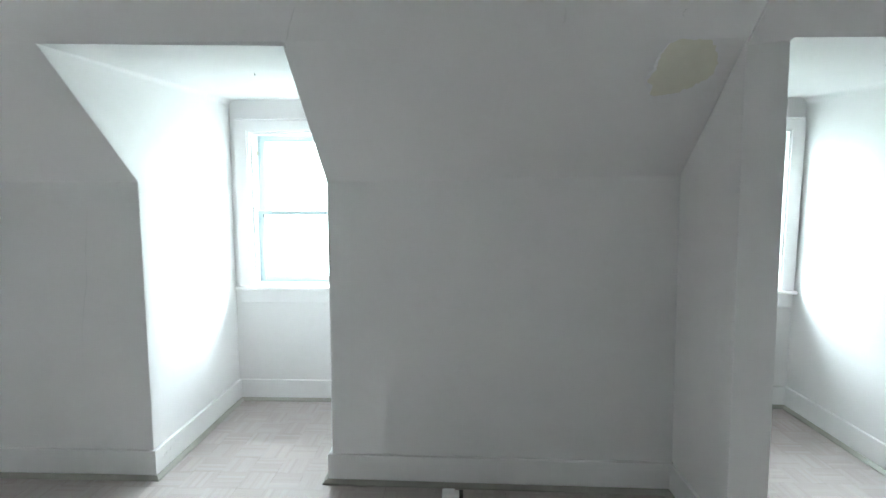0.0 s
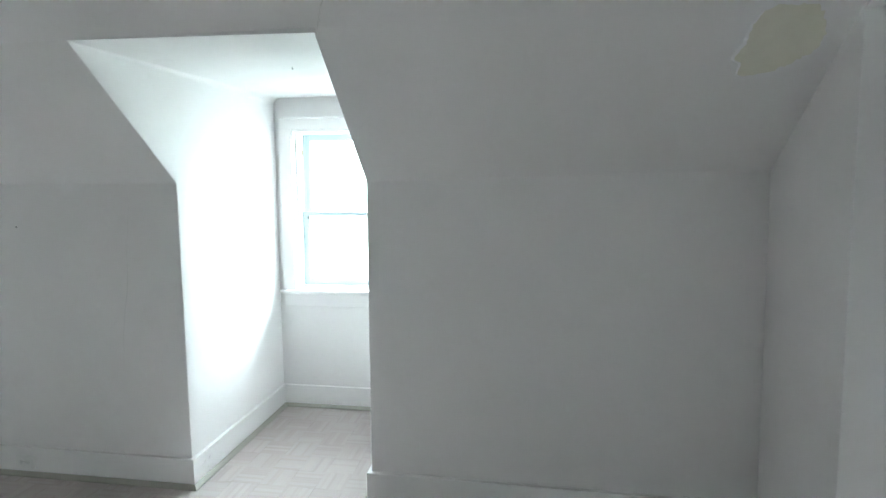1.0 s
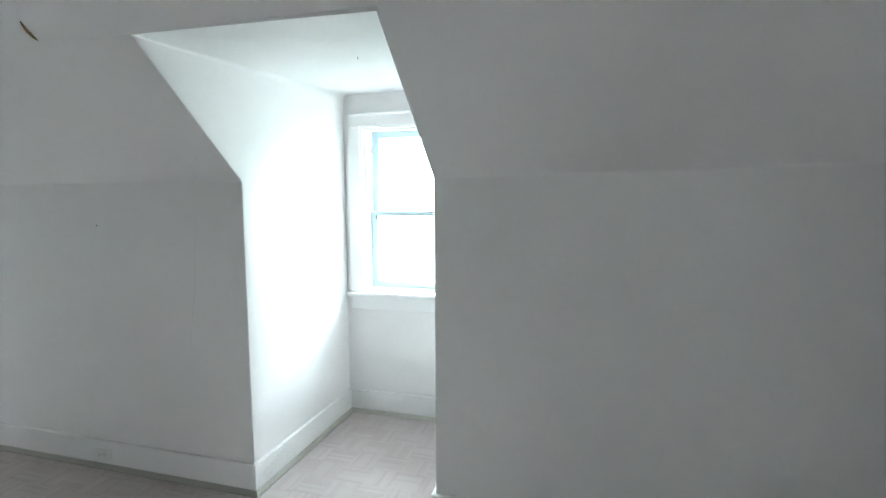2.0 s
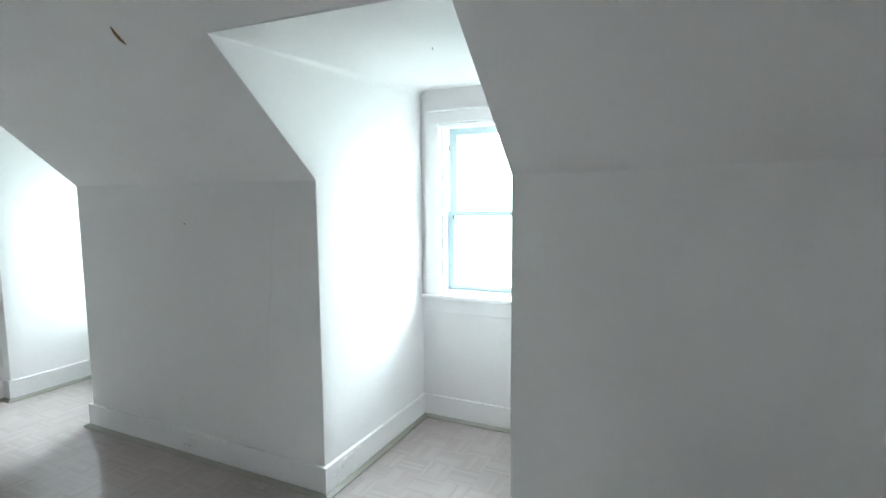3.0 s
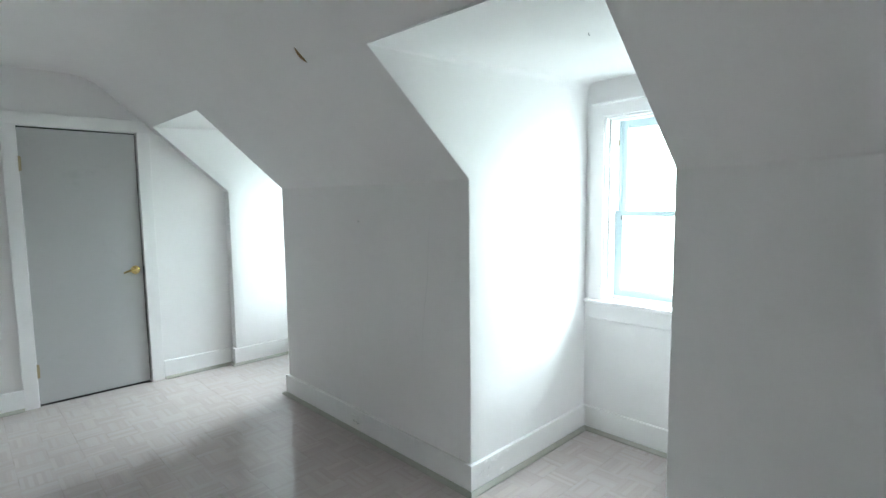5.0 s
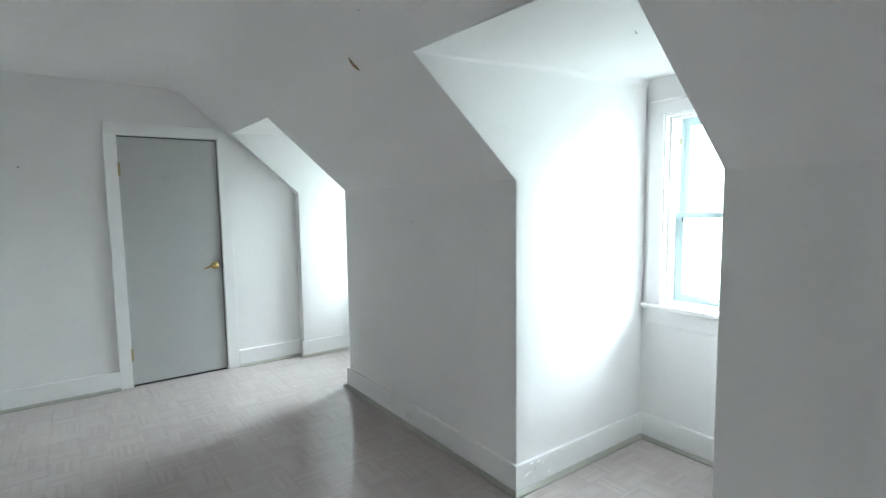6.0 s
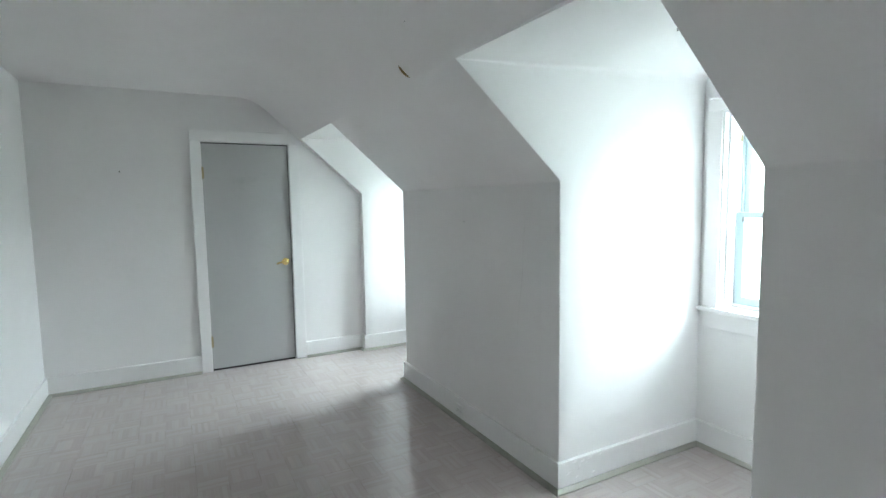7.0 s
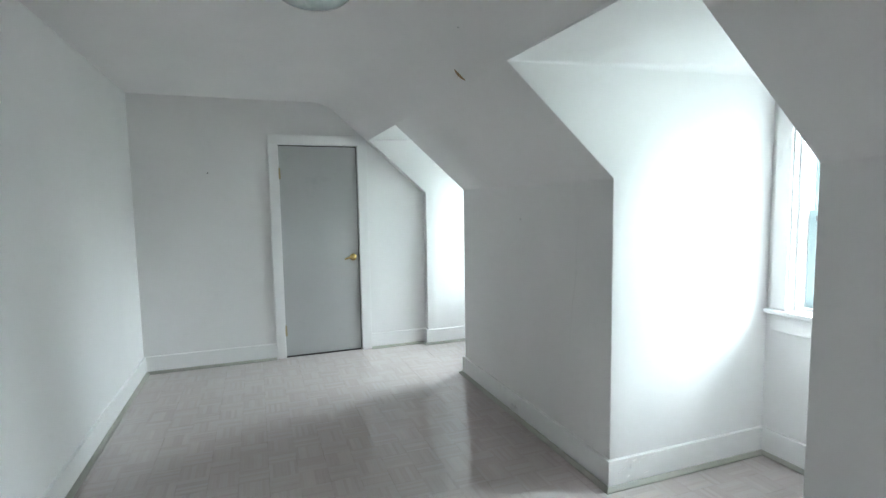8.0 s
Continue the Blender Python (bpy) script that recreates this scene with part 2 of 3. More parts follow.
def knee_segment(name, x0, x1, open_left, open_right, lean=0.0):
    """A stretch of low knee wall with the roof slope above it, up to the height of the dormer heads."""
    corner = fillet((Y_KNEE, 0), (Y_KNEE, Z_KNEE), (Y_TOP, Z_TOP), 0.022)
    prof = [(Y_KNEE, 0)] + corner + [(Y_TOP, Z_TOP), (Y_TOP + off.x, Z_TOP + off.y), (Y_KNEE + T, Z_KNEE + off.y * 0.62), (Y_KNEE + T, 0)]

    def eased(a, b):
        for x, is_open in ((x0, open_left), (x1, open_right)):
            if is_open and abs(a.x - x) < 1e-4 and abs(b.x - x) < 1e-4:
                def inner(p):
                    return abs(p.y - Y_KNEE) < 0.04 and p.z < Z_KNEE + 0.05 or abs(p.z - slope_z(p.y)) < 0.012
                if inner(a) and inner(b) and not (a.z < 0.001 and b.z < 0.001):
                    return True
        return False
    bm = prism(prof, x0, x1, eased, 0.006)
    for v in bm.verts:                       # the dormer's east arris leans a little
        if lean and v.co.x < x0 + 0.05 and v.co.z > Z_KNEE:
            v.co.x -= lean * (v.co.z - Z_KNEE) / (Z_TOP - Z_KNEE)
    if lean:                                 # and this stretch comes forward towards the partition
        for v in bm.verts:
            d = knee_y(max(v.co.x, x0)) - Y_KNEE
            if v.co.y < Y_KNEE + 0.012 and v.co.z < Z_KNEE + 0.05:
                v.co.z += -d * K if v.co.z > Z_KNEE - 0.05 else 0
                v.co.y += d
    ob = structure(name, bm, WALL, "white painted plaster knee wall running up into the roof slope", True)
    return ob


knee_segment("wall_north_1", X_END - T, DORMERS[0][0], False, True)
knee_segment("wall_north_2", DORMERS[0][1], DORMERS[1][0], True, True)
knee_segment("wall_north_3", DORMERS[1][1], DORMERS[2][0], True, True, 0.012)
knee_segment("wall_north_4", DORMERS[2][1], X_FAR + T, True, False)

bend = fillet((Y_TOP, Z_TOP), (Y_FLAT, Z_CEIL), (Y_SOUTH, Z_CEIL), 0.35, 11)
prof = [(Y_TOP, Z_TOP)] + bend + [(Y_SOUTH - 0.68, Z_CEIL), (Y_SOUTH - 0.68, Z_CEIL + T), (Y_FLAT + 0.05, Z_CEIL + T), (Y_TOP + off.x, Z_TOP + off.y)]
structure("ceiling", prism(prof, X_END - T, X_FAR + T), CEIL, "white painted plaster ceiling with a roof slope, hairline cracks", True)

WIN_W, WIN_Z0, WIN_Z1 = 0.717, 0.845, 1.945     # clear opening of each dormer window
REVEAL = 0.235                                  # depth of the window wall

for i, (xa, xb) in enumerate(DORMERS):
    xm = (xa + xb) / 2 + OFFSET[i]
    front = [(Y_KNEE + T, 0), (Y_KNEE + T, Z_KNEE + off.y * 0.62), (Y_TOP + off.x, Z_TOP + off.y)]
    cheek = [(Y_KNEE + T, 0), (Y_BACK, 0), (Y_BACK, dormer_z(Y_BACK) + 0.05), (Y_TOP + off.x, Z_TOP + off.y), front[1]]
    structure(f"wall_cheek_west_{i + 1}", prism(cheek, xa - T, xa), WALL, "white painted plaster side wall of a dormer")
    structure(f"wall_cheek_east_{i + 1}", prism(cheek, xb, xb + T), WALL, "white painted plaster side wall of a dormer")
    # the dormer's ceiling, coved into both cheeks
    bm = bmesh.new()

    def coved(r):
        west = [(xa + r - r * math.cos(a), r * math.sin(a) - r) for a in [math.pi / 2 * k / 5 for k in range(6)]]
        east = [(xb - r + r * math.cos(a), r * math.sin(a) - r) for a in [math.pi / 2 * k / 5 for k in range(5, -1, -1)]]
        return west + east + [(xb, T), (xa, T)]
    y0 = Y_TOP + 0.002
    outline = coved(0.005)
    lo = [bm.verts.new((x, y0 - (0 if dz > 0.05 else dz * 1.1), dormer_z(y0) + dz - (0.016 * (x - xa) / (xb - xa) if i == 1 and dz < 0.05 else 0))) for x, dz in outline]
    hi = [bm.verts.new((x, Y_BACK, dormer_z(Y_BACK) + dz)) for x, dz in coved(0.05)]
    bm.faces.new(lo)
    bm.faces.new(hi[::-1])
    for k in range(len(outline)):
        j = (k + 1) % len(outline)
        bm.faces.new((lo[k], hi[k], hi[j], lo[j]))
    structure(f"ceiling_dormer_{i + 1}", bm, CEIL, "white painted plaster ceiling of a dormer", True)
    # the window wall, with its opening
    zt = dormer_z(Y_BACK) + T
    wa, wb = xm - WIN_W / 2, xm + WIN_W / 2
    bm = bmesh.new()
    for lo_, hi_ in (((xa - T, Y_BACK, 0), (wa, Y_BACK + REVEAL, zt)), ((wb, Y_BACK, 0), (xb + T, Y_BACK + REVEAL, zt)),
                     ((wa, Y_BACK, 0), (wb, Y_BACK + REVEAL, WIN_Z0)), ((wa, Y_BACK, WIN_Z1), (wb, Y_BACK + REVEAL, zt))):
        other = box_bm(lo_, hi_)
        me = bpy.data.meshes.new("tmp")
        other.to_mesh(me)
        other.free()
        bm.from_mesh(me)
        bpy.data.meshes.remove(me)
    structure(f"wall_window_{i + 1}", bm, WALL, "white painted plaster wall below and around a dormer window")

# end wall with its doorway
DOOR_Y0, DOOR_Y1, DOOR_H = 1.062, 1.784, 2.01
JAMB = 0.018


def end_wall():
    bm = bmesh.new()
    top = 2.6
    for y0, y1, z0, z1 in ((Y_SOUTH - T, DOOR_Y0 - JAMB, 0, top), (DOOR_Y1 + JAMB, Y_KNEE + T * 0.9, 0, top), (DOOR_Y0 - JAMB, DOOR_Y1 + JAMB, DOOR_H + JAMB, top)):
        other = box_bm((X_END - T + 0.003, y0, z0), (X_END, y1, z1))
        me = bpy.data.meshes.new("tmp")
        other.to_mesh(me)
        other.free()
        bm.from_mesh(me)
        bpy.data.meshes.remove(me)
    structure("wall_west", bm, WALL, "white painted plaster end wall with a door in it")


end_wall()
structure("wall_closet", box_bm((X_END - 0.75, 0.7, -0.02), (X_END - 0.7, 2.1, 2.3)), WALL, "plain wall closing the space behind the door")

# wall opposite the dormers, with the opening through which the camera comes in
OPEN0, OPEN1, OPEN_H = -0.40, 0.42, 2.03
structure("wall_south_1", box_bm((X_END - T, Y_SOUTH - T, 0), (OPEN0, Y_SOUTH, Z_CEIL + 0.05)), WALL, "white painted plaster wall opposite the dormers")
structure("wall_south_2", box_bm((OPEN1, Y_SOUTH - T, 0), (X_FAR + T, Y_SOUTH, Z_CEIL + 0.05)), WALL, "white painted plaster wall opposite the dormers")
structure("wall_south_3", box_bm((OPEN0, Y_SOUTH - T, OPEN_H), (OPEN1, Y_SOUTH, Z_CEIL + 0.05)), WALL, "white painted plaster above the opening")
# Unseen walls added behind the opening, kept shallow to bounce light back inside.
structure("wall_unseen_1", box_bm((-0.75, -0.80, 0), (-0.65, Y_SOUTH - T, Z_CEIL + 0.05)), WALL, "plain white unseen wall closing the opening, set close to bounce light")
structure("wall_unseen_2", box_bm((0.65, -0.80, 0), (0.75, Y_SOUTH - T, Z_CEIL + 0.05)), WALL, "plain white unseen wall closing the opening, set close to bounce light")
structure("wall_unseen_3", box_bm((-0.65, -0.80, 0), (0.65, -0.70, Z_CEIL + 0.05)), WALL, "plain white unseen wall closing the opening, set close to bounce light")
structure("wall_east", box_bm((X_FAR, Y_SOUTH - T, 0), (X_FAR + T, Y_KNEE + T, 2.6)), WALL, "plain white wall of the next room")

# stub partition between the rooms, and the shallow band over the opening beside it
Y_STUB = 1.90
BAND = 0.013
stub = [(Y_KNEE + 0.02, 0), (Y_KNEE + 0.02, Z_KNEE), (Y_STUB, slope_z(Y_STUB) + 0.03), (Y_STUB, 0)]
stub_bm = prism(stub, X_PART0, X_PART1 - 0.003, lambda a, b: abs(a.y - Y_STUB) < 1e-4 and abs(b.y - Y_STUB) < 1e-4 and abs(a.z - b.z) > 0.5, 0.004)
for v in stub_bm.verts:
    v.co.x += LEAN * (1 - v.co.z / slope_z(Y_STUB))
structure("wall_partition", stub_bm, WALL, "white painted plaster partition stub under the roof slope", True)
band = [(Y_STUB, slope_z(Y_STUB) - BAND * 1.3), (Y_FLAT - 0.02, Z_CEIL - BAND * 1.3), (Y_SOUTH, Z_CEIL - BAND * 1.3), (Y_SOUTH, Z_CEIL + 0.03), (Y_FLAT, Z_CEIL + 0.03), (Y_STUB, slope_z(Y_STUB) + 0.03)]
band[0] = (Y_STUB - 0.003, slope_z(Y_STUB) - BAND * 1.1)
band_bm = prism(band, X_PART0 + 0.003, X_PART1 - 0.003)
for v in band_bm.verts:                      # it dies away towards the next room
    if v.co.x > X_PART0 + 0.05:
        v.co.z += BAND * 1.15
structure("trim_opening", band_bm, WALL, "white painted band along slope and ceiling over the opening")

# ground far below the windows
structure("ground", box_bm((-900, -900, -6.5), (900, 900, -6.0)), FOLIAGE, "pale hazy ground far below the windows")
# Glowing sheet added outside; its emission stands in for bright distance and lights rooms.
BACKDROP_GLOW = bpy.data.materials.new("backdrop_glow")
BACKDROP_GLOW.use_nodes = True
BACKDROP_GLOW.node_tree.nodes["Principled BSDF"].inputs["Base Color"].default_value = (0, 0, 0, 1)
BACKDROP_GLOW.node_tree.nodes["Principled BSDF"].inputs["Emission Color"].default_value = (0.745, 1.0, 0.93, 1)
BACKDROP_GLOW.node_tree.nodes["Principled BSDF"].inputs["Emission Strength"].default_value = 7.5
structure("backdrop", box_bm((-70, 24, -6), (70, 24.2, 11)), BACKDROP_GLOW, "glowing panel standing in for the bright trees and sky outside")
structure("floor", box_bm((X_END - 0.8, -0.82, -0.06), (X_FAR + T, Y_BACK + 0.1, -0.0035)), DARK, "dark backing under worn pale parquet-patterned vinyl floor tiles")


# ---- baseboards with shoe mouldings ----
BB_H, BB_T, SH_W, SH_H = 0.152, 0.019, 0.026, 0.022


def sweep(path, section, inward):
    """Runs a (out, z) section along a plan path, mitred at the corners. inward: +1 if the room lies to the left of the path."""
    bm = bmesh.new()
    rings = []
    pts = [Vector(p) for p in path]
    for i, p in enumerate(pts):
        d0 = (p - pts[i - 1]).normalized() if i else None
        d1 = (pts[i + 1] - p).normalized() if i + 1 < len(pts) else None
        n0 = Vector((-d0.y, d0.x)) * inward if d0 else None
        n1 = Vector((-d1.y, d1.x)) * inward if d1 else None
        if n0 and n1:
            m = (n0 + n1).normalized()
            m = m / m.dot(n0)
        else:
            m = n0 or n1
        rings.append([bm.verts.new((p.x + m.x * o, p.y + m.y * o, z)) for o, z in section])
    n = len(section)
    for a, b in zip(rings, rings[1:]):
        for k in range(n):
            j = (k + 1) % n
            bm.faces.new((a[k], b[k], b[j], a[j]))
    bm.faces.new(rings[0])
    bm.faces.new(rings[-1][::-1])
    return bm


BOARD = [(0.001, 0.004), (BB_T, 0.004), (BB_T, BB_H - 0.004), (BB_T - 0.001, BB_H - 0.001), (BB_T - 0.003, BB_H), (0.001, BB_H)]
SHOE_SECTION = [(BB_T + 0.001, 0.001), (BB_T + SH_W, 0.001), (BB_T + SH_W, 0.006), (BB_T + SH_W - 0.003, 0.010), (BB_T + 0.008, SH_H), (BB_T + 0.001, SH_H)]


def baseboard(path, label="white painted wooden baseboard with a soiled grey shoe moulding"):
    ob = structure("baseboard", sweep(path, BOARD, -1), TRIM, label)
    s = part("shoe_moulding", sweep(path, SHOE_SECTION, -1), SHOE, ob, "soiled greyish vinyl shoe moulding")
    return ob


(d2a, d2b), (d1a, d1b), (d3a, d3b) = DORMERS
CAS_W = 0.085
baseboard([(X_END, Y_SOUTH), (X_END, DOOR_Y0 - 0.006 - CAS_W)])
baseboard([(X_END, DOOR_Y1 + 0.006 + CAS_W + 0.01), (X_END, Y_KNEE), (d2a, Y_KNEE), (d2a, Y_BACK), (d2b, Y_BACK), (d2b, Y_KNEE), (d1a, Y_KNEE), (d1a, Y_BACK), (d1b, Y_BACK),
           (d1b, Y_KNEE), (X_PART0 + LEAN, knee_y(X_PART0)), (X_PART0 + LEAN, Y_STUB), (X_PART1 + LEAN, Y_STUB), (X_PART1 + LEAN, Y_KNEE + 0.02), (X_PART1, Y_KNEE + 0.05), (X_PART1, Y_BACK), (d3b, Y_BACK), (d3b, Y_KNEE), (X_FAR, Y_KNEE), (X_FAR, Y_SOUTH), (OPEN1, Y_SOUTH)],
          "white painted wooden baseboard, paint chipped, with soiled shoe moulding")
baseboard([(OPEN0, Y_SOUTH), (X_END, Y_SOUTH)])


# ---- windows ----
def window(number, xm):
    """A white double-hung sash window with casing, cap, stool and apron."""
    w = holder(f"window_{number}", (xm, Y_BACK, WIN_Z0), "white painted double-hung wooden sash window, closed", kind="structure")
    wa, wb = xm - WIN_W / 2, xm + WIN_W / 2
    y = Y_BACK
    ft = 0.027
    out_w = 0.08
    part("casing", box_bm((wa - out_w, y - ft, WIN_Z0), (wa + 0.006, y - 0.001, WIN_Z1 + 0.003), 0.002), TRIM, w)
    part("casing", box_bm((wb - 0.006, y - ft, WIN_Z0), (wb + out_w, y - 0.001, WIN_Z1 + 0.003), 0.002), TRIM, w)
    part("head_casing", box_bm((wa - out_w, y - ft - 0.001, WIN_Z1 - 0.004), (wb + out_w, y - 0.001, WIN_Z1 + 0.064), 0.002), TRIM, w)
    cap = [(y - 0.001, WIN_Z1 + 0.064), (y - ft - 0.004, WIN_Z1 + 0.064), (y - ft - 0.014, WIN_Z1 + 0.072), (y - ft - 0.014, WIN_Z1 + 0.080), (y - 0.001, WIN_Z1 + 0.083)]
    part("cap_moulding", prism(cap, wa - out_w + 0.012, wb + out_w - 0.012), TRIM, w)
    part("window_sill", box_bm((wa - out_w - 0.021, y - 0.052, WIN_Z0 - 0.025), (wb + out_w + 0.021, y + 0.105, WIN_Z0), 0.005, 3), TRIM, w)
    part("apron", box_bm((wa - out_w, y - 0.018, WIN_Z0 - 0.12), (wb + out_w, y - 0.001, WIN_Z0 - 0.024), 0.003), TRIM, w)
    # jambs, the wide inside stops, parting beads and the strip under the lower sash
    jt = 0.016
    deep = y + REVEAL - 0.005
    part("jamb", box_bm((wa + 0.001, y - 0.015, WIN_Z0), (wa + jt, deep, WIN_Z1 - 0.001)), TRIM, w)
    part("jamb", box_bm((wb - jt, y - 0.015, WIN_Z0), (wb - 0.001, deep, WIN_Z1 - 0.001)), TRIM, w)
    part("head_jamb", box_bm((wa + jt, y - 0.015, WIN_Z1 - jt), (wb - jt, deep, WIN_Z1 - 0.001)), TRIM, w)
    part("outer_sill", box_bm((wa + jt, y + 0.105, WIN_Z0 - 0.01), (wb - jt, y + 0.29, WIN_Z0 + 0.003)), SASH, w)
    a, b = wa + jt + 0.001, wb - jt - 0.001
    zt_ = WIN_Z1 - jt
    for p, q in ((a, a + 0.013), (b - 0.013, b)):
        part("stop", box_bm((p, y + 0.022, WIN_Z0 + 0.001), (q, y + 0.080, zt_), 0.004, 3), TRIM, w)
        part("parting_bead", box_bm((p, y + 0.152, WIN_Z0 + 0.004), (q, y + 0.160, zt_), 0.001), SASH, w)
    part("head_stop", box_bm((a + 0.013, y + 0.022, zt_ - 0.013), (b - 0.013, y + 0.080, zt_), 0.004, 3), TRIM, w)
    part("sill_stop", box_bm((a + 0.001, y + 0.082, WIN_Z0), (b - 0.001, y + 0.104, WIN_Z0 + 0.017), 0.003), TRIM, w)
    zm = 1.368
    for name, z0, z1, y0, bot, top in (("lower_sash", WIN_Z0 + 0.004, zm + 0.016, y + 0.112, 0.055, 0.030), ("upper_sash", zm - 0.018, zt_, y + 0.164, 0.032, 0.046)):
        st = 0.046
        bm = bmesh.new()
        for lo, hi in (((a, y0, z0), (a + st, y0 + 0.034, z1)), ((b - st, y0, z0), (b, y0 + 0.034, z1)),
                       ((a + st, y0, z0), (b - st, y0 + 0.034, z0 + bot)), ((a + st, y0, z1 - top), (b - st, y0 + 0.034, z1))):
            other = box_bm(lo, hi, 0.002)
            me = bpy.data.meshes.new("tmp")
            other.to_mesh(me)
            other.free()
            bm.from_mesh(me)
            bpy.data.meshes.remove(me)
        s = part(name, bm, SASH, w)
        g = part("pane", box_bm((a + st - 0.006, y0 + 0.014, z0 + bot - 0.006), (b - st + 0.006, y0 + 0.018, z1 - top + 0.006)), PANE, s, "clear window glass")
        g.visible_shadow = False
        if name == "lower_sash":
            for x in (a + st - 0.004, b - st + 0.004, xm - 0.13, xm + 0.13):
                part("stud", box_bm((x - 0.003, y0 - 0.005, z1 - 0.055), (x + 0.003, y0 - 0.0005, z1 - 0.028), 0.001), STEEL, s, "small dark metal stud")
    part("sash_catch", box_bm((a + 0.001, y + 0.130, 1.779), (a + 0.006, y + 0.141, 1.815), 0.002), DULL_BRASS, w, "small dark metal catch")
    return w


for i, (xa, xb) in enumerate(DORMERS):
    xm = (xa + xb) / 2 + OFFSET[i]
    window(i + 1, xm)
    # Area lamp outside the window stands in for sky; strength tuned per dormer.
    lamp = bpy.data.lights.new("daylight", "AREA")
    lamp.shape, lamp.size, lamp.size_y = "RECTANGLE", 2.1, 2.0
    lamp.energy, lamp.color = SKYLIGHT * (1.1, 0.9, 0.97)[i], DAY
    ob = new("daylight", lamp)
    ob.matrix_world = look((xm, Y_BACK + 2.5, 3.0), (xm, Y_BACK, 1.35))


# ---- the grey door ----
def door():
    d = holder("door_1", (X_END, (DOOR_Y0 + DOOR_Y1) / 2, 0), "closed flush grey painted door in a white casing", kind="structure")
    x = X_END
    y0, y1, h = DOOR_Y0, DOOR_Y1, DOOR_H
    part("jamb", box_bm((x - T, y0 - JAMB + 0.001, 0), (x + 0.002, y0 - 0.002, h + 0.002)), TRIM, d)
    part("jamb", box_bm((x - T, y1 + 0.002, 0), (x + 0.002, y1 + JAMB - 0.001, h + 0.002)), TRIM, d)
    part("head_jamb", box_bm((x - T, y0 - JAMB + 0.001, h + 0.003), (x + 0.002, y1 + JAMB - 0.001, h + JAMB - 0.001)), TRIM, d)
    c = 0.02
    part("casing", box_bm((x + 0.001, y0 - 0.006 - CAS_W, 0.001), (x + c, y0 - 0.006, h + 0.008), 0.002), TRIM, d)
    part("casing", box_bm((x + 0.001, y1 + 0.006, 0.001), (x + c, y1 + 0.006 + CAS_W + 0.008, h + 0.008), 0.002), TRIM, d)
    part("head_casing", box_bm((x + 0.001, y0 - 0.006 - CAS_W, h + 0.008), (x + c + 0.001, y1 + 0.006 + CAS_W + 0.008, h + 0.098), 0.002), TRIM, d)
    leaf = part("door_leaf", box_bm((x - 0.040, y0 + 0.001, 0.016), (x - 0.001, y1 - 0.005, h - 0.009), 0.0015), DOOR, d, "flush grey painted door leaf")
    # Strips filling the gaps round the leaf; their black draws the gap shade.
    for lo, hi in (((x - 0.038, y0, h - 0.0085), (x - 0.010, y1, h + 0.0015)), ((x - 0.038, y1 - 0.0045, 0.02), (x - 0.010, y1 + 0.0015, h - 0.009))):
        part("gap_shade", box_bm(lo, hi), BLACK, d, "black strip for the shade in the gap round the door")
    part("under_door_shade", box_bm((x - 0.038, y0 + 0.002, 0.0035), (x - 0.008, y1 - 0.006, 0.0155)), BLACK, d, "black strip for the shade under the door")
    # Coloured dark to deepen the shade below the leaf.
    part("threshold", box_bm((x - T, y0, 0.0005), (x - 0.001, y1, 0.003)), DARK, d, "threshold under the door, darkened for the shade of the gap")
    for z in (0.262, 1.75):
        bm = box_bm((x - 0.004, y0 - 0.012, z - 0.05), (x + 0.0035, y0 + 0.012, z + 0.05), 0.001)
        hinge = part("hinge", bm, DULL_BRASS, leaf, "dull brass butt hinge")
        kn = lathe([(0, -0.054), (0.004, -0.052), (0.006, -0.05), (0.006, 0.05), (0.004, 0.052), (0, 0.054)], 12)
        bmesh.ops.translate(kn, verts=kn.verts, vec=(x + 0.004, y0 - 0.003, z))
        part("hinge_pin", kn, DULL_BRASS, leaf, "dull brass hinge pin", True)
    # lever handle with its round rose
    hy, hz = 1.725, 0.937
    rose = lathe([(0, -0.001), (0.033, -0.001), (0.034, 0.003), (0.030, 0.008), (0.022, 0.011), (0.013, 0.014), (0.0125, 0.042), (0.0, 0.042)], 28)
    bmesh.ops.rotate(rose, verts=rose.verts, cent=(0, 0, 0), matrix=Matrix.Rotation(radians(90), 3, "Y"))
    bmesh.ops.translate(rose, verts=rose.verts, vec=(x - 0.001, hy, hz))
    part("rose", rose, BRASS, leaf, "polished brass rose", True)
    lever = bmesh.new()
    rings = []
    for k in range(15):
        s = k / 14
        yy = hy + 0.012 - 0.100 * s
        zz = hz + 0.005 * math.sin(s * math.pi) - 0.016 * s * s
        xx = x + 0.038 + 0.006 * math.sin(s * math.pi) - 0.012 * max(0, s - 0.7) / 0.3
        rw = 0.0105 * (1 - 0.35 * s) * (0.55 if k in (0, 14) else 1)
        rings.append([lever.verts.new((xx + 0.75 * rw * math.cos(q), yy, zz + rw * math.sin(q))) for q in [2 * math.pi * j / 12 for j in range(12)]])
    for p, q in zip(rings, rings[1:]):
        for j in range(12):
            lever.faces.new((p[j], q[j], q[(j + 1) % 12], p[(j + 1) % 12]))
    lever.faces.new(rings[0])
    lever.faces.new(rings[-1][::-1])
    part("lever", lever, BRASS, leaf, "polished brass lever", True)
    part("strike_plate", box_bm((x - 0.004, y1 - 0.001, 0.90), (x + 0.0035, y1 + 0.003, 0.962)), STEEL, d, "dark strike plate")


door()


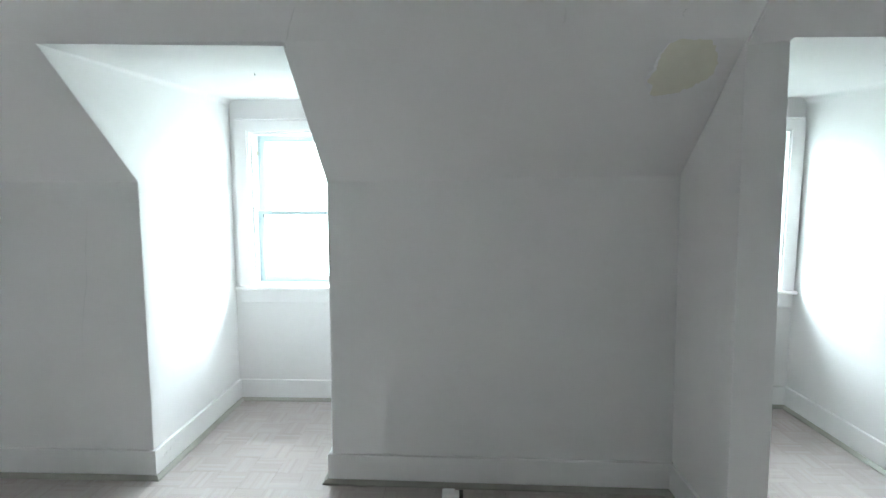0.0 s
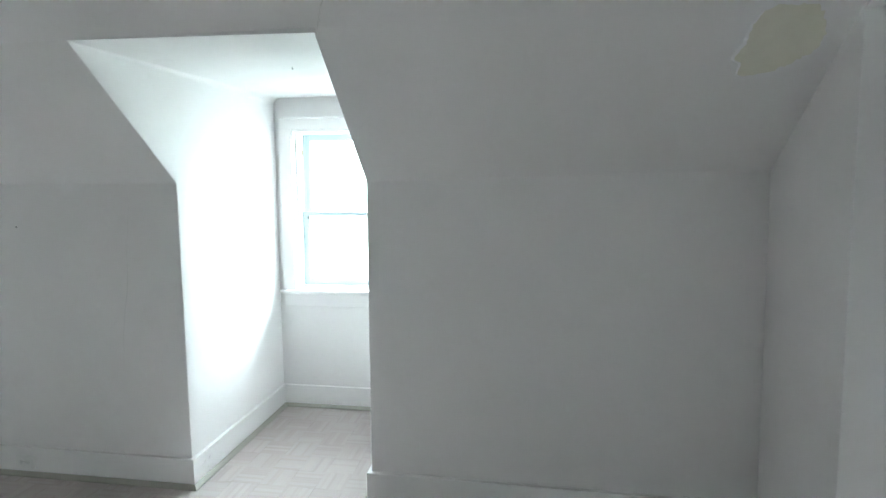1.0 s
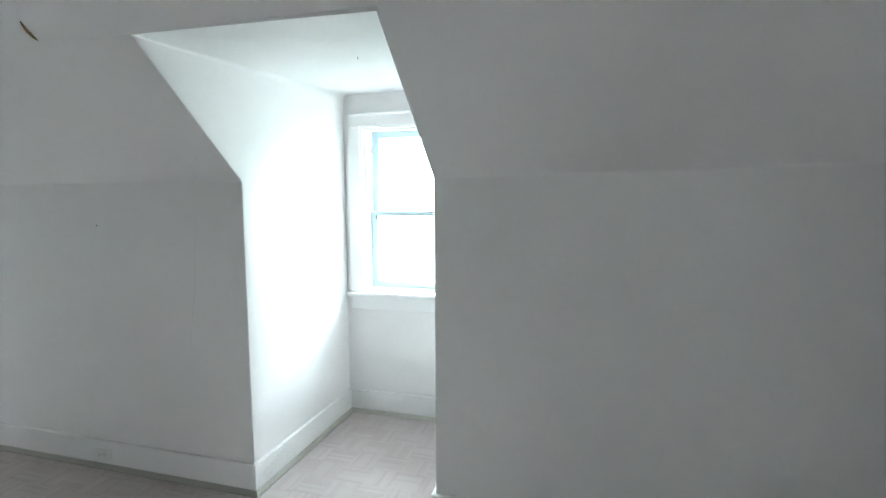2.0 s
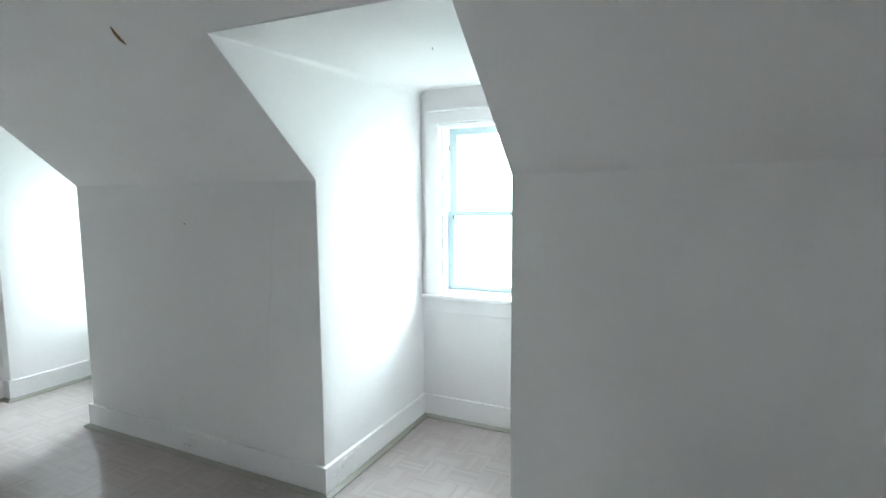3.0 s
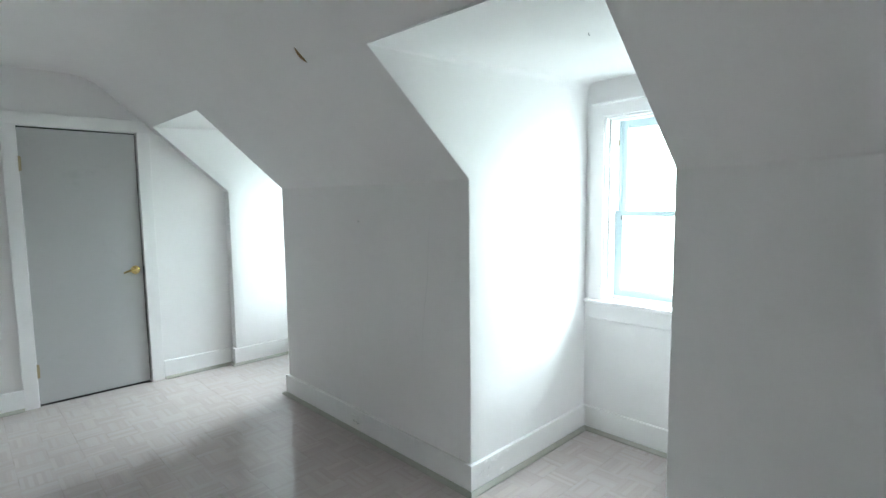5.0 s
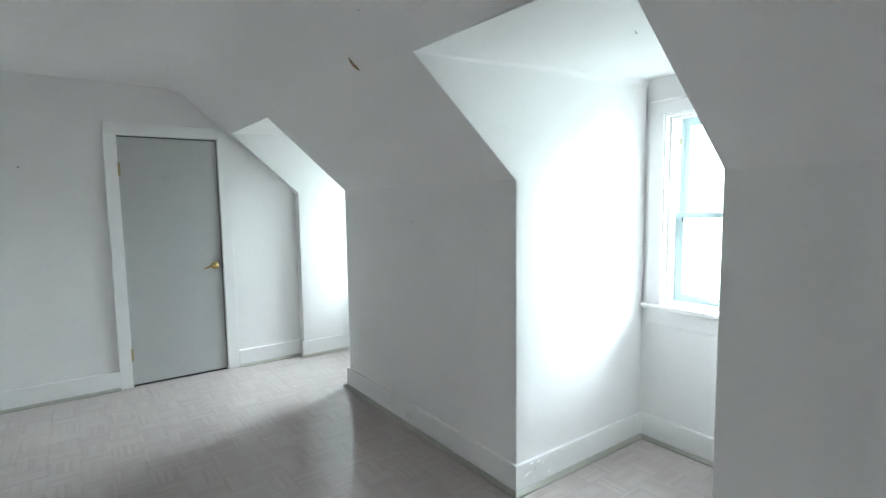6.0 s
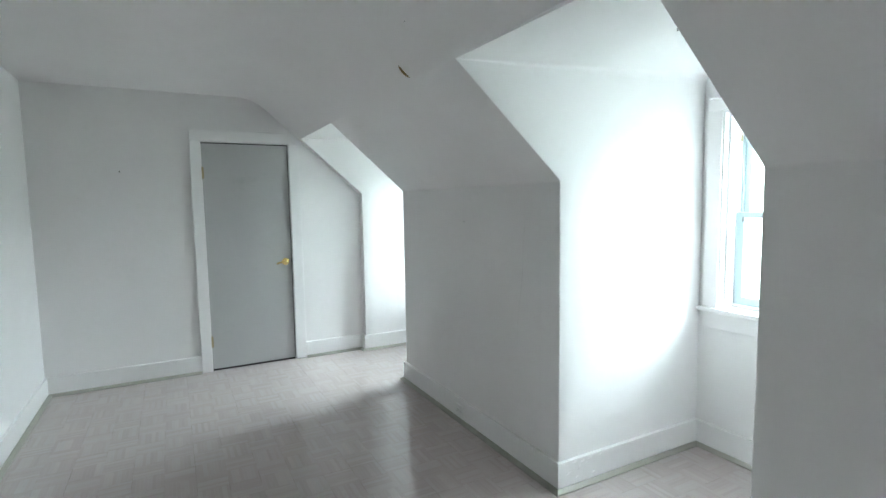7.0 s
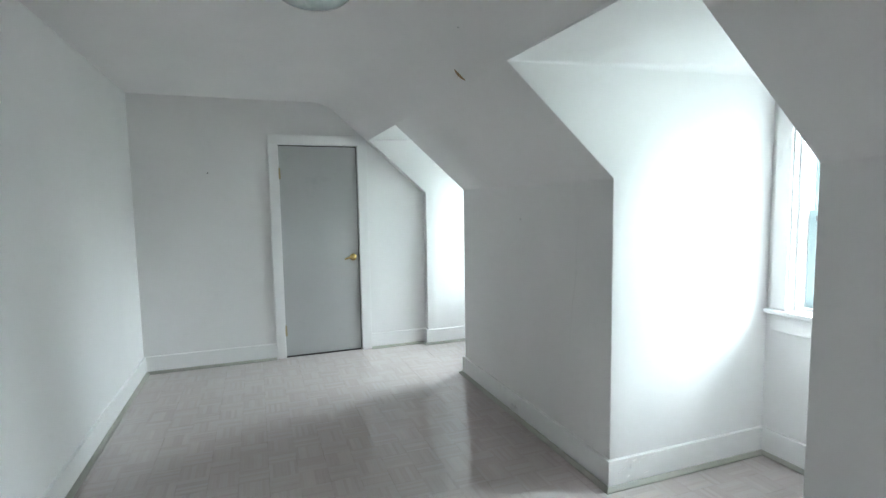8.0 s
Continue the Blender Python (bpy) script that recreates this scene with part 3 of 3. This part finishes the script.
# ---- ceiling light ----
def ceiling_light():
    at = (-1.93, 1.12, Z_CEIL)
    li = holder("ceiling_light", at, "flush ceiling light with a pale green swirled glass bowl, switched off", "ceiling light")
    pan = lathe([(0, 0), (0.13, 0), (0.13, -0.012), (0.125, -0.02), (0, -0.02)], 48)
    bmesh.ops.translate(pan, verts=pan.verts, vec=at)
    part("ceiling_pan", pan, PLASTIC, li, "white metal pan", True)
    prof = [(0.173, -0.012)] + [(0.17 * math.cos(a), -0.018 - 0.077 * math.sin(a)) for a in [math.pi / 2 * k / 14 for k in range(14)]] + [(0, -0.095)]
    inner = [(0, -0.091)] + [(0.165 * math.cos(a), -0.018 - 0.073 * math.sin(a)) for a in [math.pi / 2 * k / 14 for k in range(13, -1, -1)]] + [(0.167, -0.012), (0.173, -0.012)]
    bowl = lathe(prof + inner, 56)
    bmesh.ops.translate(bowl, verts=bowl.verts, vec=at)
    part("glass_bowl", bowl, BOWL, li, "pale green swirled glass bowl", True)


ceiling_light()


# ---- wall outlet in the baseboard ----
def outlet():
    x, y, z = -2.568, Y_KNEE - BB_T, 0.077
    o = holder("wall_outlet", (x, y, z), "white horizontal duplex outlet set in the baseboard", "outlet")
    plate = box_bm((x - 0.057, y - 0.007, z - 0.035), (x + 0.057, y - 0.0005, z + 0.035), 0.002)
    part("cover_plate", plate, PLASTIC, o)
    for s in (-1, 1):
        face = lathe([(0, 0), (0.0165, 0), (0.0165, 0.002), (0.015, 0.003), (0, 0.003)], 24)
        bmesh.ops.rotate(face, verts=face.verts, cent=(0, 0, 0), matrix=Matrix.Rotation(radians(90), 3, "X"))
        bmesh.ops.translate(face, verts=face.verts, vec=(x + s * 0.02, y - 0.007, z))
        f = part("receptacle", face, PLASTIC, o, "", True)
        for dz in (-0.006, 0.006):
            part("slot", box_bm((x + s * 0.02 - 0.005, y - 0.0106, z + dz - 0.001), (x + s * 0.02 + 0.004, y - 0.0099, z + dz + 0.001)), DARK, f, "dark contact slot")
        part("slot", box_bm((x + s * 0.02 + 0.007, y - 0.0106, z - 0.002), (x + s * 0.02 + 0.011, y - 0.0099, z + 0.002)), DARK, f, "dark contact slot")
    screw = lathe([(0, 0), (0.003, 0), (0.0025, 0.0012), (0, 0.0015)], 10)
    bmesh.ops.rotate(screw, verts=screw.verts, cent=(0, 0, 0), matrix=Matrix.Rotation(radians(90), 3, "X"))
    bmesh.ops.translate(screw, verts=screw.verts, vec=(x, y - 0.007, z))
    part("screw", screw, DULL_BRASS, o, "small screw")


outlet()


# ---- small marks and leftovers ----
def on_slope(x, y, lift=0.0):
    n = Vector((0, -K, -1)).normalized()
    return Vector((x, y, slope_z(y))) + n * lift


def nail(at, direction, label, size=0.0035):
    bm = lathe([(0, 0.006), (size, 0.0055), (size, 0.004), (size * 0.4, 0.004), (size * 0.4, -0.004), (0, -0.004)], 10)
    q = Vector((0, 0, 1)).rotation_difference(Vector(direction))
    bmesh.ops.rotate(bm, verts=bm.verts, cent=(0, 0, 0), matrix=q.to_matrix())
    bmesh.ops.translate(bm, verts=bm.verts, vec=at)
    return tagged(mesh_ob("nail", bm, STEEL), label, "nail", "stray nails in the plaster")


nail((-2.515, Y_KNEE, 1.34), (0, -1, 0), "small dark nail in the white painted knee wall")
nail((X_END, 0.458, 1.75), (1, 0, 0), "small dark nail in the white painted end wall", 0.005)
nail(on_slope(-1.712, 1.712), (0, -K, -1), "small dark nail head in the white roof slope", 0.002)


def hook():
    x, y = -1.01, 2.50
    z = dormer_z(y)
    bm = bmesh.new()
    pts = [Vector((x, y, z + 0.004)), Vector((x, y, z - 0.012))] + [Vector((x + 0.003 - 0.003 * math.cos(a), y, z - 0.012 - 0.003 * math.sin(a))) for a in [math.pi * k / 6 for k in range(1, 6)]]
    rings = [[bm.verts.new(p + Vector((0.0013 * math.cos(q), 0.0013 * math.sin(q), 0))) for q in [2 * math.pi * j / 8 for j in range(8)]] for p in pts]
    for a, b in zip(rings, rings[1:]):
        for j in range(8):
            bm.faces.new((a[j], b[j], b[(j + 1) % 8], a[(j + 1) % 8]))
    bm.faces.new(rings[0])
    bm.faces.new(rings[-1][::-1])
    tagged(mesh_ob("ceiling_hook", bm, STEEL, True), "tiny dark screw hook in the white dormer ceiling", "hook")


hook()


def tear():
    """A small torn flap of wallpaper or plaster skin hanging from the slope."""
    th = holder("plaster_tear", on_slope(-2.036, 1.847), "small torn slit in the plaster with a brown curled flap", "wall damage")
    n = Vector((0, -K, -1)).normalized()
    bm = bmesh.new()
    m = 9
    rows = []
    for k in range(m):
        s = k / (m - 1)
        w = 0.006 * math.sin(math.pi * s) ** 0.8
        p = on_slope(-2.036, 1.818 + 0.057 * s)
        rows.append([bm.verts.new(p + Vector((-w * 0.7, 0, 0)) + n * 0.0015), bm.verts.new(p + Vector((w * 0.9, 0, 0)) + n * 0.0015)])
    for a, b in zip(rows, rows[1:]):
        bm.faces.new((a[0], b[0], b[1], a[1]))
    part("slit", bm, DARK, th, "dark slit")
    bm = bmesh.new()
    rows = []
    for k in range(m):
        s = k / (m - 1)
        w = 0.010 * math.sin(math.pi * s) ** 0.7 + 0.0008
        p = on_slope(-2.036, 1.816 + 0.06 * s)
        row = []
        for j in range(5):
            q = j / 4
            row.append(bm.verts.new(p + Vector((0.006 - w * 0.25 * q, 0, 0)) + n * (0.002 + w * 1.1 * math.sin(q * 1.5))))
        rows.append(row)
    for a, b in zip(rows, rows[1:]):
        for j in range(4):
            bm.faces.new((a[j], b[j], b[j + 1], a[j + 1]))
    f = part("flap", bm, LATH, th, "curled brown paper flap")
    sol = f.modifiers.new("thickness", "SOLIDIFY")
    sol.thickness = 0.0012


tear()


OUTLINE = ((0, 1.02), (35, 1.02), (66, 1.1), (90, 1.03), (127, 1.24), (150, 1.1), (180, 1.0), (202, 1.24), (217, 1.12), (233, 1.34), (258, 1.08), (285, 0.9), (310, 0.86), (340, 0.98), (360, 1.02))


def peeled_patch():
    """Bare yellowish plaster where the paint has come away from the slope, with a lifted paint edge."""
    th = holder("peeled_patch", on_slope(0.87, 1.98), "yellowish bare plaster patch where paint has peeled off", "wall damage")
    n = Vector((0, -K, -1)).normalized()
    up = Vector((0, -1, K)).normalized()

    def radius(a):
        d = math.degrees(a) % 360
        for (d0, r0), (d1, r1) in zip(OUTLINE, OUTLINE[1:]):
            if d0 <= d <= d1:
                base = 0.118 * (r0 + (r1 - r0) * (d - d0) / (d1 - d0))
        return base + 0.006 * noise.noise(Vector((math.cos(a) * 2.2, math.sin(a) * 2.2, 3.1))) + 0.008 * noise.noise(Vector((math.cos(a) * 7, math.sin(a) * 7, 1.0))) + 0.008 * noise.noise(Vector((math.cos(a) * 19, math.sin(a) * 19, 4.0)))
    bm = bmesh.new()
    c = bm.verts.new(on_slope(0.868, 1.985) + n * 0.001)
    ring = []
    for k in range(72):
        a = 2 * math.pi * k / 72
        r = radius(a)
        ring.append(bm.verts.new(on_slope(0.868, 1.985) + n * 0.001 + Vector((r * 0.98 * math.cos(a), 0, 0)) + up * (r * 0.98 * math.sin(a))))
    for k in range(72):
        bm.faces.new((c, ring[k], ring[(k + 1) % 72]))
    part("bare_plaster", bm, BARE, th, "bare yellowish plaster")
    bm = bmesh.new()
    rows = []
    for k in range(26, 50):
        a = 2 * math.pi * k / 72
        r = radius(a)
        s = math.sin(math.pi * (k - 26) / 23)
        lift = 0.006 * s * (0.6 + 0.8 * abs(noise.noise(Vector((k * 0.4, 0, 0)))))
        o = on_slope(0.868, 1.985) + Vector((math.cos(a), 0, 0)) * r + up * (math.sin(a) * r)
        i = on_slope(0.868, 1.985) + Vector((math.cos(a), 0, 0)) * (r - 0.010 * s - 0.001) + up * (math.sin(a) * (r - 0.010 * s - 0.001))
        rows.append((bm.verts.new(o + n * 0.0005), bm.verts.new((o + i) / 2 + n * (0.0015 + lift * 0.4)), bm.verts.new(i + n * (0.002 + lift))))
    for a, b in zip(rows, rows[1:]):
        for j in range(2):
            bm.faces.new((a[j], b[j], b[j + 1], a[j + 1]))
    f = part("paint_edge", bm, WALL, th, "lifted white paint edge")
    f.modifiers.new("thickness", "SOLIDIFY").thickness = 0.0008


peeled_patch()


def crack(name_seed, points, normal, width, label, material=None):
    """A hairline crack: a thin jagged ribbon just proud of the plaster."""
    rng = random.Random(name_seed)
    bm = bmesh.new()
    nrm = Vector(normal).normalized()
    rows = []
    pts = [Vector(p) for p in points]
    fine = []
    for a, b in zip(pts, pts[1:]):
        for k in range(10):
            fine.append(a.lerp(b, k / 10))
    fine.append(pts[-1])
    for k, p in enumerate(fine):
        d = (fine[min(k + 1, len(fine) - 1)] - fine[max(k - 1, 0)]).normalized()
        side = d.cross(nrm).normalized()
        w = width * (0.15 + 0.85 * rng.random()) * math.sin(math.pi * (k + 0.6) / (len(fine) + 0.2)) ** 0.5
        o = side * rng.uniform(-0.004, 0.004)
        rows.append((bm.verts.new(p + o + side * w + nrm * 0.0006), bm.verts.new(p + o - side * w + nrm * 0.0006)))
    for a, b in zip(rows, rows[1:]):
        bm.faces.new((a[0], b[0], b[1], a[1]))
    tagged(mesh_ob("plaster_crack", bm, material or CRACK), label, "wall damage", "cracks and gaps in the paint")


CRACK = plain("crack_line", (0.62, 0.60, 0.58), 0.9)
crack(1, [(-1.872, Y_KNEE, 1.43), (-1.90, Y_KNEE, 1.22), (-1.905, Y_KNEE, 1.05), (-1.945, Y_KNEE, 0.82), (-1.96, Y_KNEE, 0.60)], (0, -1, 0), 0.0008, "hairline vertical crack in the white knee wall")
crack(2, [on_slope(-0.648, 1.896), on_slope(-0.625, 1.86), on_slope(-0.60, 1.82), on_slope(-0.578, 1.79)], (0, -K, -1), 0.0012, "hairline crack in the white roof slope")


# Dark ribbon colour for the gaps along baseboards, corner and door casing.
GAP_LINE = plain("gap_line", (0.33, 0.31, 0.29), 0.9)
for seed, xa_, xb_ in ((11, -0.42, -0.30), (12, -0.02, 0.16), (13, 0.22, 0.48), (14, 0.55, 0.66), (15, 0.78, 1.0)):
    crack(seed, [(q, knee_y(q), BB_H + 0.0035) for q in (xa_, (xa_ + xb_) / 2, xb_)], (0, -1, 0), 0.0011, "thin dark gap in the paint above the baseboard", GAP_LINE)
crack(16, [(X_PART0 + LEAN - 0.005, knee_y(X_PART0) - 0.001, BB_H + 0.012), (X_PART0 + LEAN - 0.005, knee_y(X_PART0) - 0.02, BB_H + 0.001)], (-1, 0, 0), 0.004, "dark gap where two white baseboards meet in the corner", GAP_LINE)
crack(17, [on_slope(0.372, 1.80), on_slope(0.38, 1.83), on_slope(0.374, 1.85)], (0, -K, -1), 0.0012, "hairline crack in the white roof slope")
crack(18, [on_slope(0.80, 1.80), on_slope(0.785, 1.815), on_slope(0.79, 1.83)], (0, -K, -1), 0.0014, "hairline crack in the white roof slope")
crack(19, [(d2a, 2.585, 1.372), (d2a, 2.61, 1.352), (d2a, 2.622, 1.33), (d2a, 2.625, 1.30)], (1, 0, 0), 0.0055, "shallow scrape in the white dormer cheek", TRIM)
crack(20, [(X_END, 1.50, 2.1125), (X_END, 1.62, 2.112), (X_END, 1.76, 2.1125)], (1, 0, 0), 0.0015, "dark gap above the white door casing", GAP_LINE)


def paint_chips():
    """Blistered paint flakes on the dormer's baseboard, beside its corner."""
    th = holder("blistered_paint", (d1a + BB_T, 2.58, 0.1), "blistered and flaking white paint on the baseboard", "paint damage")
    rng = random.Random(8)
    for y, z, w, h in ((2.507, 0.088, 0.034, 0.014), (2.535, 0.098, 0.026, 0.012), (2.577, 0.107, 0.024, 0.024), (2.548, 0.141, 0.026, 0.008), (2.602, 0.134, 0.032, 0.008),
                       (2.655, 0.136, 0.034, 0.008), (2.721, 0.138, 0.026, 0.007), (2.675, 0.055, 0.03, 0.007), (2.561, 0.057, 0.018, 0.010), (2.63, 0.118, 0.016, 0.006)):
        x = d1a + BB_T
        shape = [rng.uniform(0.55, 1.2) for k in range(11)]
        # Each flake gets a darker patch beneath it, coloured in as its shade.
        for name, mat, size, lift in (("flake_shade", SHOE, 0.8, 0.0), ("paint_flake", TRIM, 1.0, 1.0)):
            bm = bmesh.new()
            ring = []
            for k in range(11):
                a = 2 * math.pi * k / 11
                f = shape[k] * size
                curl = 0.0006 + lift * (0.0006 + 0.0045 * max(0, -math.sin(a)) * shape[k])
                up = 0.35 * h * lift * max(0, -math.sin(a))
                ring.append(bm.verts.new((x + curl, y + math.cos(a) * w * 0.5 * f, z + math.sin(a) * h * 0.6 * f + math.cos(a) * h * 0.4 + up)))
            c = bm.verts.new((x + 0.0006 + lift * 0.002, y, z))
            for k in range(11):
                bm.faces.new((c, ring[k], ring[(k + 1) % 11]))
            part(name, bm, mat, th, "dark patch for the shade under a paint flake" if lift == 0 else "")


paint_chips()

# a small white plastic fitting lying by the wall
fit_ = holder("plastic_fitting", (-0.03, 2.33, 0.0), "small white plastic plug with a dark end lying on floor", "plug")
part("body", box_bm((-0.072, 2.30, 0.0005), (-0.008, 2.36, 0.032), 0.006, 3), PLASTIC, fit_)
part("collar", box_bm((-0.008, 2.31, 0.004), (0.012, 2.35, 0.028), 0.003), PLASTIC, fit_)
part("dark_end", box_bm((0.012, 2.308, 0.002), (0.032, 2.352, 0.030), 0.003), STEEL, fit_, "dark brown end")

# ---- floor tiles ----
SIDE = 0.305
GX, GY = -1.28, 2.98


def tile_mesh():
    bm = bmesh.new()
    s, e = SIDE / 2 - 0.0001, 0.0002
    lo = [bm.verts.new((sx * s, sy * s, -0.0034)) for sx, sy in ((-1, -1), (1, -1), (1, 1), (-1, 1))]
    md = [bm.verts.new((sx * s, sy * s, -e)) for sx, sy in ((-1, -1), (1, -1), (1, 1), (-1, 1))]
    hi = [bm.verts.new((sx * (s - e), sy * (s - e), 0)) for sx, sy in ((-1, -1), (1, -1), (1, 1), (-1, 1))]
    for a, b in ((lo, md), (md, hi)):
        for k in range(4):
            bm.faces.new((a[k], a[(k + 1) % 4], b[(k + 1) % 4], b[k]))
    bm.faces.new(hi)
    bm.faces.new(lo[::-1])
    bmesh.ops.recalc_face_normals(bm, faces=bm.faces)
    me = bpy.data.meshes.new("tile")
    bm.to_mesh(me)
    bm.free()
    me.materials.append(TILE)
    return me


tile_data = tile_mesh()
floor_ob = bpy.data.objects["floor"]
rng = random.Random(5)
areas = [(X_END - 0.1, Y_SOUTH - 0.15, X_FAR, Y_KNEE + 0.1)] + [(a - 0.08, Y_KNEE, b + 0.08, Y_BACK + 0.05) for a, b in DORMERS] + [(-0.6, -0.7, 0.6, Y_SOUTH)]
for i in range(-16, 20):
    for j in range(-18, 6):
        x, y = GX + (i + 0.5) * SIDE, GY + (j + 0.5) * SIDE
        if any(x0 - 0.12 < x < x1 + 0.12 and y0 - 0.12 < y < y1 + 0.12 for x0, y0, x1, y1 in areas):
            t_ob = new("tile", tile_data)
            t_ob.matrix_world = pose(x, y, rng.uniform(-0.0003, 0.0002), rng.uniform(-0.09, 0.09), rng.uniform(-0.09, 0.09), rng.choice((0, 180)))
            t_ob.parent = floor_ob
